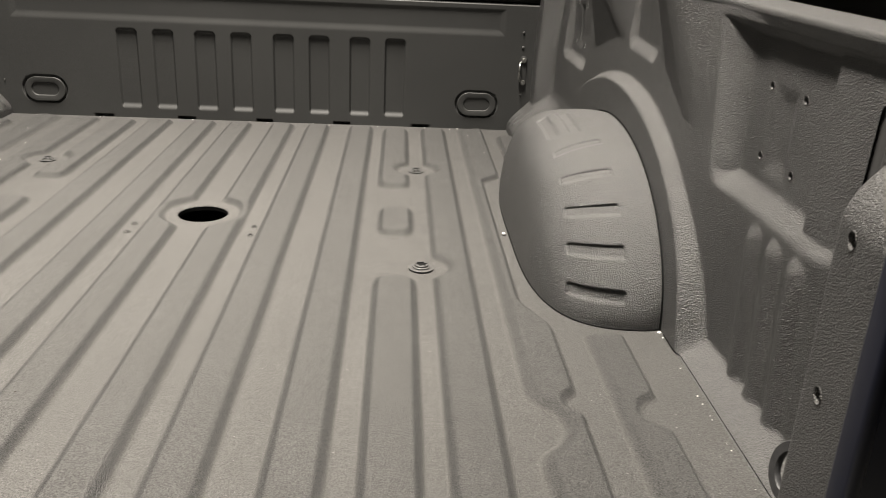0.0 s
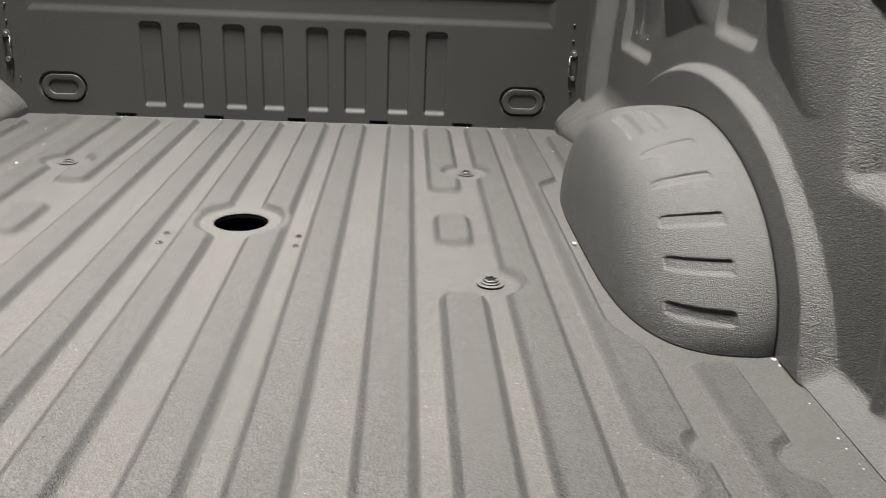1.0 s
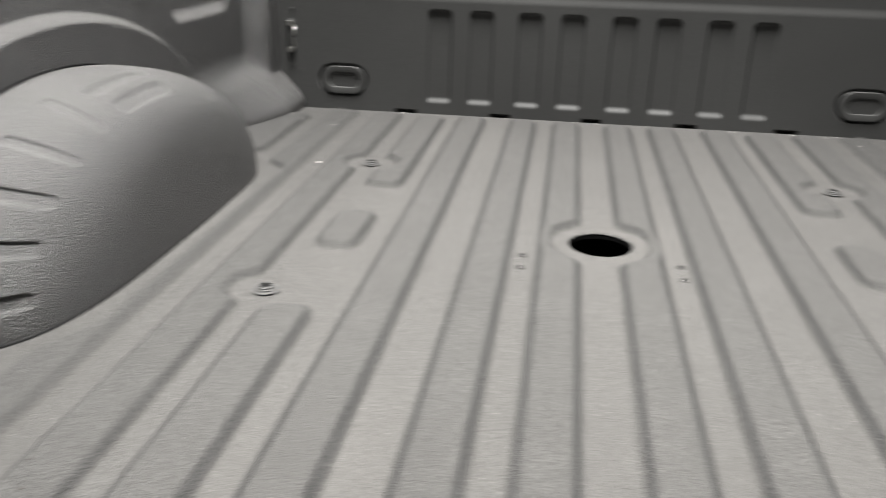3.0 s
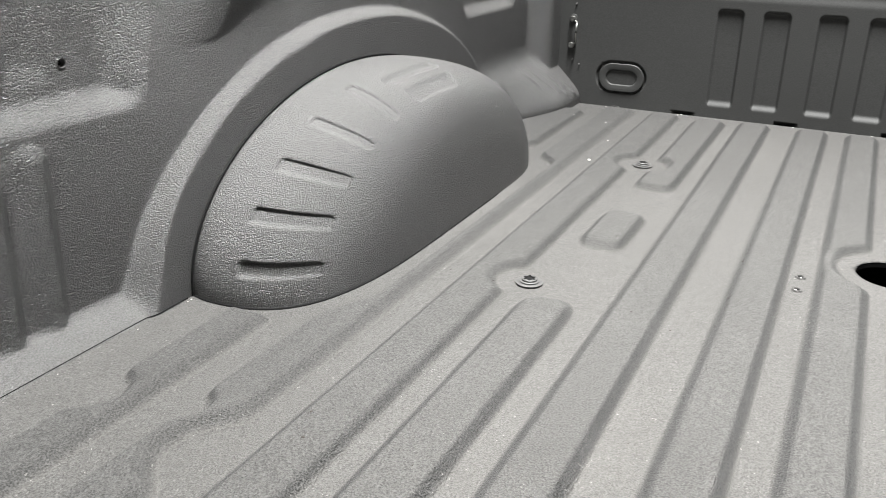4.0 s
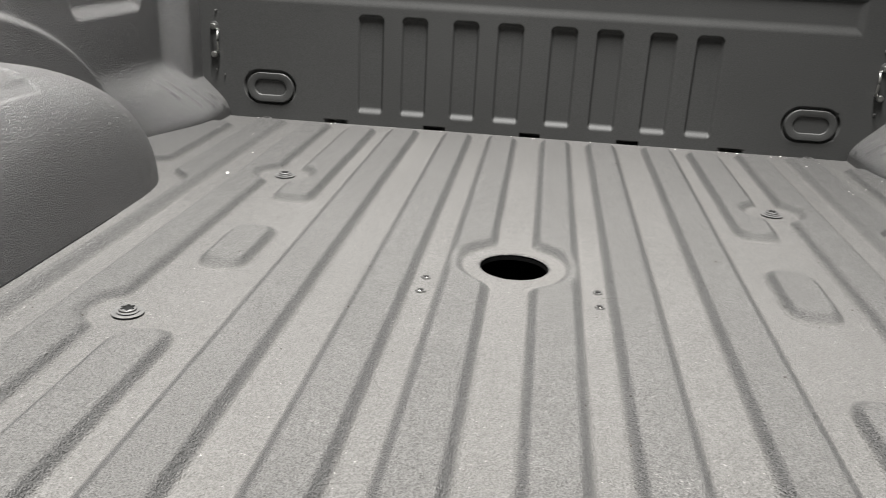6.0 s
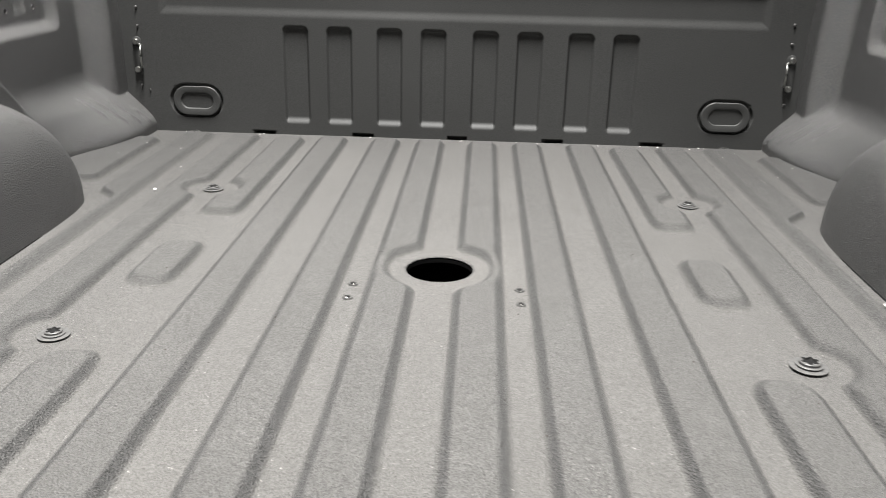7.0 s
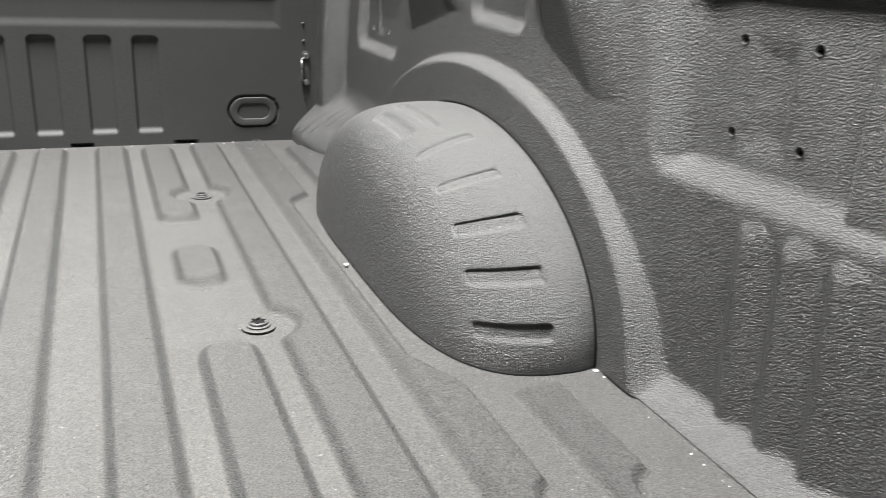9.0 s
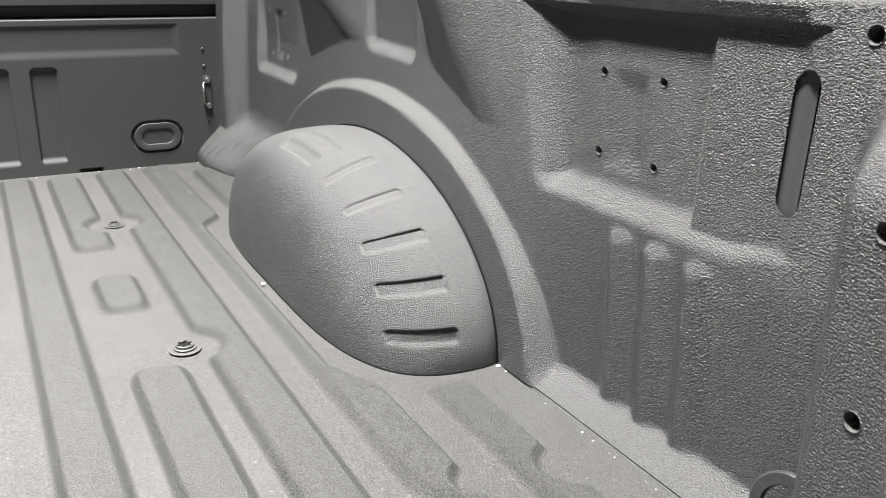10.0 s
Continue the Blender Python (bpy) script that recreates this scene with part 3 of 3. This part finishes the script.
first = floor_bolt()
spots = [(s * BOLT_X, y, 31 * i + 12 * s) for i, y in enumerate(BOLT_Y) for s in (1, -1)] + [(0.650, 2.428, 8), (-0.650, 2.428, 40)]
first.matrix_world = pose(spots[0][0], spots[0][1], LOW + 0.0006, 0, 0, spots[0][2]) @ Matrix.Diagonal((0.86, 0.86, 0.78, 1))
for x, y, a in spots[1:]:
    copy_thing(first, pose(x, y, LOW + 0.0006, 0, 0, a) @ Matrix.Diagonal((0.86, 0.86, 0.78, 1)))


# ---- small holes of the floor ----
def small_hole(r, group, label, rim=BOLT, rise=0.0012, deep=0.0, taper=0.8):
    ob = empty("bolt_hole", None, label, "hole", group)
    bm = bmesh.new()
    # a black disc paints the dark inside of the hole
    if deep:
        lathe(bm, [(r * taper * 1.03, -deep), (0, -deep)], 20)
    else:
        lathe(bm, [(r * 0.80, 0.0004), (0, 0.0004)], 20)
    part("opening", bm, BLACK, ob, "black disc drawn for the dark inside")
    bm = bmesh.new()
    if deep:
        lathe(bm, [(r * 1.10, -0.001), (r * 1.06, rise * 0.6), (r, rise * 0.3), (r * 0.95, -0.0015), (r * taper, -deep * 1.02)], 24)
    else:
        lathe(bm, [(r * 1.45, -0.0006), (r * 1.25, rise * 1.6), (r * 0.95, rise * 1.6), (r * 0.8, 0.0002)], 20)
    part("rim", bm, rim, ob)
    return ob


first = small_hole(0.0052, "drain holes of the bed floor", "small round drain hole with a raised rim", LINER_FLOOR)
holes = [(0.1225, 1.462), (0.1220, 1.512), (-0.1180, 1.512), (-0.1185, 1.463)]
first.matrix_world = pose(*holes[0], LOW + 0.0006)
for x, y in holes[1:]:
    copy_thing(first, pose(x, y, LOW + 0.0006))


# ---- oval covers of the headboard ----
def oval_cover(x):
    ob = empty("access_cover", pose(x, FRONT - 0.001, OVAL[1], 90, 0, 0), "dark grey pressed oval access cover in the headboard", "access cover", "oval covers of the headboard")

    def ringed(name, steps, label=""):
        bm = bmesh.new()
        n, loops = 64, []
        for hw, hh, z in steps:
            loop = []
            for i in range(n):
                a = 2 * math.pi * i / n
                c, d = math.cos(a), math.sin(a)
                loop.append(bm.verts.new(((hw - hh) * (1 if c > 0 else -1) + hh * c, hh * d, z)))
            loops.append(loop)
        for a, b in zip(loops, loops[1:]):
            for i in range(n):
                bm.faces.new((a[i], a[(i + 1) % n], b[(i + 1) % n], b[i]))
        bm.faces.new(loops[-1])
        return part(name, bm, LINER_HEAD, ob, label)

    ringed("plate", [(0.0565, 0.0335, -0.006), (0.0590, 0.0360, 0.0005), (0.0575, 0.0345, 0.0025), (0.0425, 0.0215, 0.0030), (0.0410, 0.0200, 0.0024), (0.0385, 0.0175, -0.0022), (0.0370, 0.0160, -0.0026)])
    return ob


oval_cover(OVAL[0])
oval_cover(-OVAL[0] + 0.002)


# ---- screws and tie-down loops of the headboard ----
def screw_head(r):
    ob = empty("screw", None, "small bright round-headed screw in the headboard", "screw", "screws of the headboard")
    bm = bmesh.new()
    lathe(bm, [(r, 0), (r, r * 0.25), (r * 0.75, r * 0.55), (r * 0.3, r * 0.65), (0, r * 0.62)], 18)
    part("head", bm, BOLT, ob)
    bm = bmesh.new()
    # a black bar paints the dark of the slot
    box(bm, -r * 0.5, r * 0.5, -r * 0.09, r * 0.09, r * 0.6, r * 0.68)
    part("drive_slot", bm, BLACK, ob, smooth=False)
    return ob


first = screw_head(0.0042)
where = [(s * x, z) for s in (1, -1) for x, z in ((0.781, 0.296), (0.782, 0.252), (0.785, 0.109))] + [(-0.766, 0.098)]
first.matrix_world = pose(where[0][0], FRONT - 0.0005, where[0][1], 90, 0, 20)
for i, (x, z) in enumerate(where[1:]):
    copy_thing(first, pose(x, FRONT - 0.0005, z, 90, 0, 25 * i))


def tie_loop(s):
    ob = empty("tie_down_loop", pose(s * 0.787, FRONT, 0.181), "black tie-down plate with bright steel wire loop on the headboard", "tie-down loop", "tie-down loops of the headboard")
    bm = bmesh.new()
    rings = []
    for grow, depth in ((0.0, 0.001), (0.0, -0.0022), (-0.0012, -0.0030)):
        rings.append([bm.verts.new(((0.0105 + grow) * math.cos(a), depth, (0.036 if math.sin(a) > 0 else -0.035) + (0.0105 + grow) * math.sin(a))) for a in (2 * math.pi * (i + 0.5) / 32 for i in range(32))])
    for a, b in zip(rings, rings[1:]):
        for i in range(32):
            bm.faces.new((a[i], a[(i + 1) % 32], b[(i + 1) % 32], b[i]))
    bm.faces.new(rings[-1])
    part("plate", bm, LINER_HEAD, ob)
    for z in (0.034, -0.033):
        bm = bmesh.new()
        lathe(bm, [(0.0078, 0), (0.0080, 0.003), (0.0062, 0.0060), (0.0030, 0.0066), (0, 0.0052)], 20)
        bmesh.ops.transform(bm, matrix=pose(0.001 * s, -0.0030, z, 90), verts=bm.verts)
        part("bolt", bm, STEEL, ob, "bright round bolt")
    bm = bmesh.new()
    pts = [(-s * 0.002, -0.003, 0.030)]
    for i in range(15):
        a = -math.pi / 2 + math.pi * i / 14
        pts.append((-s * (0.0115 + 0.003 * math.cos(a)), -0.006 - 0.016 * math.cos(a), -0.026 * math.sin(a)))
    pts.append((-s * 0.002, -0.003, -0.030))
    tube(bm, pts, 0.0027, 10)
    part("loop", bm, STEEL, ob, "bright steel wire loop")
    return ob


tie_loop(1)
tie_loop(-1)


# ---- holes of the sides ----
def on_side(s, y, z, lift=0.0):
    """A pose on the side's face, its z axis out of the face."""
    def x(a, b):
        return float(side_depth(np.array([a]), np.array([b]))[0])
    e = 0.004
    gy, gz = (x(y + e, z) - x(y - e, z)) / (2 * e), (x(y, z + e) - x(y, z - e)) / (2 * e)
    n = Vector((-s, s * s * gy, gz)).normalized()
    q = n.to_track_quat("Z", "Y").to_matrix().to_4x4()
    return Matrix.Translation(Vector((s * x(y, z) + SHIFT, y + float(skew(s, y)), z)) + n * lift) @ q


first = small_hole(0.0053, "bolt holes of the bed sides", "small dark bolt hole in the bed side", LINER_SMOOTH, 0.0006, 0.005, 0.6)
places = [(s, y, z) for s in (1, -1) for y, z, r in SIDE_HOLES if r < 0.0065]
first.matrix_world = on_side(*places[0], 0.0004)
for q in places[1:]:
    copy_thing(first, on_side(*q, 0.0004))
first = small_hole(0.0080, "round holes of the tail posts", "round dark hole in the grey tail post", LINER_WALL, 0.0006, 0.008, 0.66)
places = [(s, y, z) for s in (1, -1) for y, z, r in SIDE_HOLES if r > 0.0065]
first.matrix_world = on_side(*places[0], 0.0006)
for q in places[1:]:
    copy_thing(first, on_side(*q, 0.0006))


# ---- tie-down rings at the tail ----
def tail_ring(s):
    n = Vector((-s * 0.96, -0.16, 0.20)).normalized()
    m = Matrix.Translation((s * 0.826 + SHIFT, 0.580, 0.083)) @ n.to_track_quat("Z", "Y").to_matrix().to_4x4()
    ob = empty("tie_down_ring", m, "dark grey flat steel tie-down ring at the tail corner", "tie-down ring", "tie-down rings at the tail")
    bm = bmesh.new()
    lathe(bm, [(0.0232, -0.004), (0.0330, -0.004), (0.0345, -0.002), (0.0345, 0.002), (0.0330, 0.004), (0.0232, 0.004), (0.0220, 0.002), (0.0220, -0.002), (0.0232, -0.004)], 48)
    part("ring", bm, RING, ob)
    bm = bmesh.new()
    tube(bm, [(-0.006, 0.024, 0.001), (0.0, 0.028, -0.012), (0.006, 0.030, -0.040)], 0.005, 10)
    part("staple", bm, RING, ob)
    return ob


tail_ring(1)
tail_ring(-1)


# ---- crumbs and grit ----
def scatter(name, spots, mat, label, category):
    bm = bmesh.new()
    for x, y, z, r in spots:
        made = bmesh.ops.create_icosphere(bm, subdivisions=1, radius=r)["verts"]
        k = [random.uniform(0.6, 1.4) for _ in range(3)]
        for v in made:
            v.co = (x + v.co.x * k[0] * random.uniform(0.7, 1.2), y + v.co.y * k[1] * random.uniform(0.7, 1.2), z + v.co.z * 0.6 * random.uniform(0.7, 1.2))
    return tagged(part(name, bm, mat, smooth=False), label, category, kind="stuff")


def ground_at(x, y):
    return float(floor_height(np.array([x]), np.array([y]))[0])


rng = random.Random(4)
crumbs = [(0.633, 1.502, 0.002, 0.0032), (-0.565, 1.932, 0.002, 0.0035), (0.836, 1.069, 0.001, 0.0026), (0.836, 1.050, 0.001, 0.0022), (-0.12, 1.461, 0.001, 0.0026), (-0.117, 1.510, 0.001, 0.0018), (0.123, 1.460, 0.001, 0.0018)]
for _ in range(26):
    crumbs.append((rng.uniform(-0.75, 0.75), FRONT - abs(rng.gauss(0.004, 0.012)) - 0.003, 0.001, rng.uniform(0.0009, 0.0026)))
for _ in range(16):
    s = rng.choice((1, -1))
    crumbs.append((s * 0.838 + SHIFT, rng.uniform(0.62, 1.05), 0.0, rng.uniform(0.0007, 0.0014)))
for _ in range(12):
    s = rng.choice((1, -1))
    crumbs.append((s * rng.uniform(0.55, 0.75), rng.uniform(2.1, 2.44), 0.0, rng.uniform(0.0008, 0.0018)))
crumbs = [(x, y, z + (ground_at(x, y) if z < 0.0015 else 0), r) for x, y, z, r in crumbs]
scatter("crumbs", crumbs, CRUMB, "pale crumbs lying along the seams of the bed", "crumbs")
grit = []
for _ in range(110):
    x, y = rng.uniform(-0.62, 0.62), rng.uniform(0.6, 2.3)
    if math.hypot(x - HOLE[0], y - HOLE[1]) > 0.06:
        grit.append((x, y, ground_at(x, y), rng.uniform(0.0008, 0.0019)))
scatter("grit", grit, GRIT, "dark grit specks scattered over the bed floor", "grit")


# ---- hall round the truck ----
bm = bmesh.new()
box(bm, -4.2, 4.0, -6.2, 8.2, -0.95, -0.85)
tagged(part("ground", bm, CONCRETE, smooth=False), "grey smooth concrete hall floor", "ground", kind="structure")
for name, b in (("wall_back", (-4, 3.8, -6.2, -6, -0.85, 4.8)), ("wall_far", (-4, 3.8, 8, 8.2, -0.85, 4.8)), ("wall_west", (-4.2, -4, -6, 8, -0.85, 4.8)), ("wall_east", (3.8, 4.0, -6, 8, -0.85, 4.8)), ("ceiling", (-4, 3.8, -6, 8, 4.8, 4.9))):
    bm = bmesh.new()
    box(bm, *b)
    tagged(part(name, bm, PLASTER, smooth=False), "plain grey hall " + name.split("_")[0], name.split("_")[0], kind="structure")
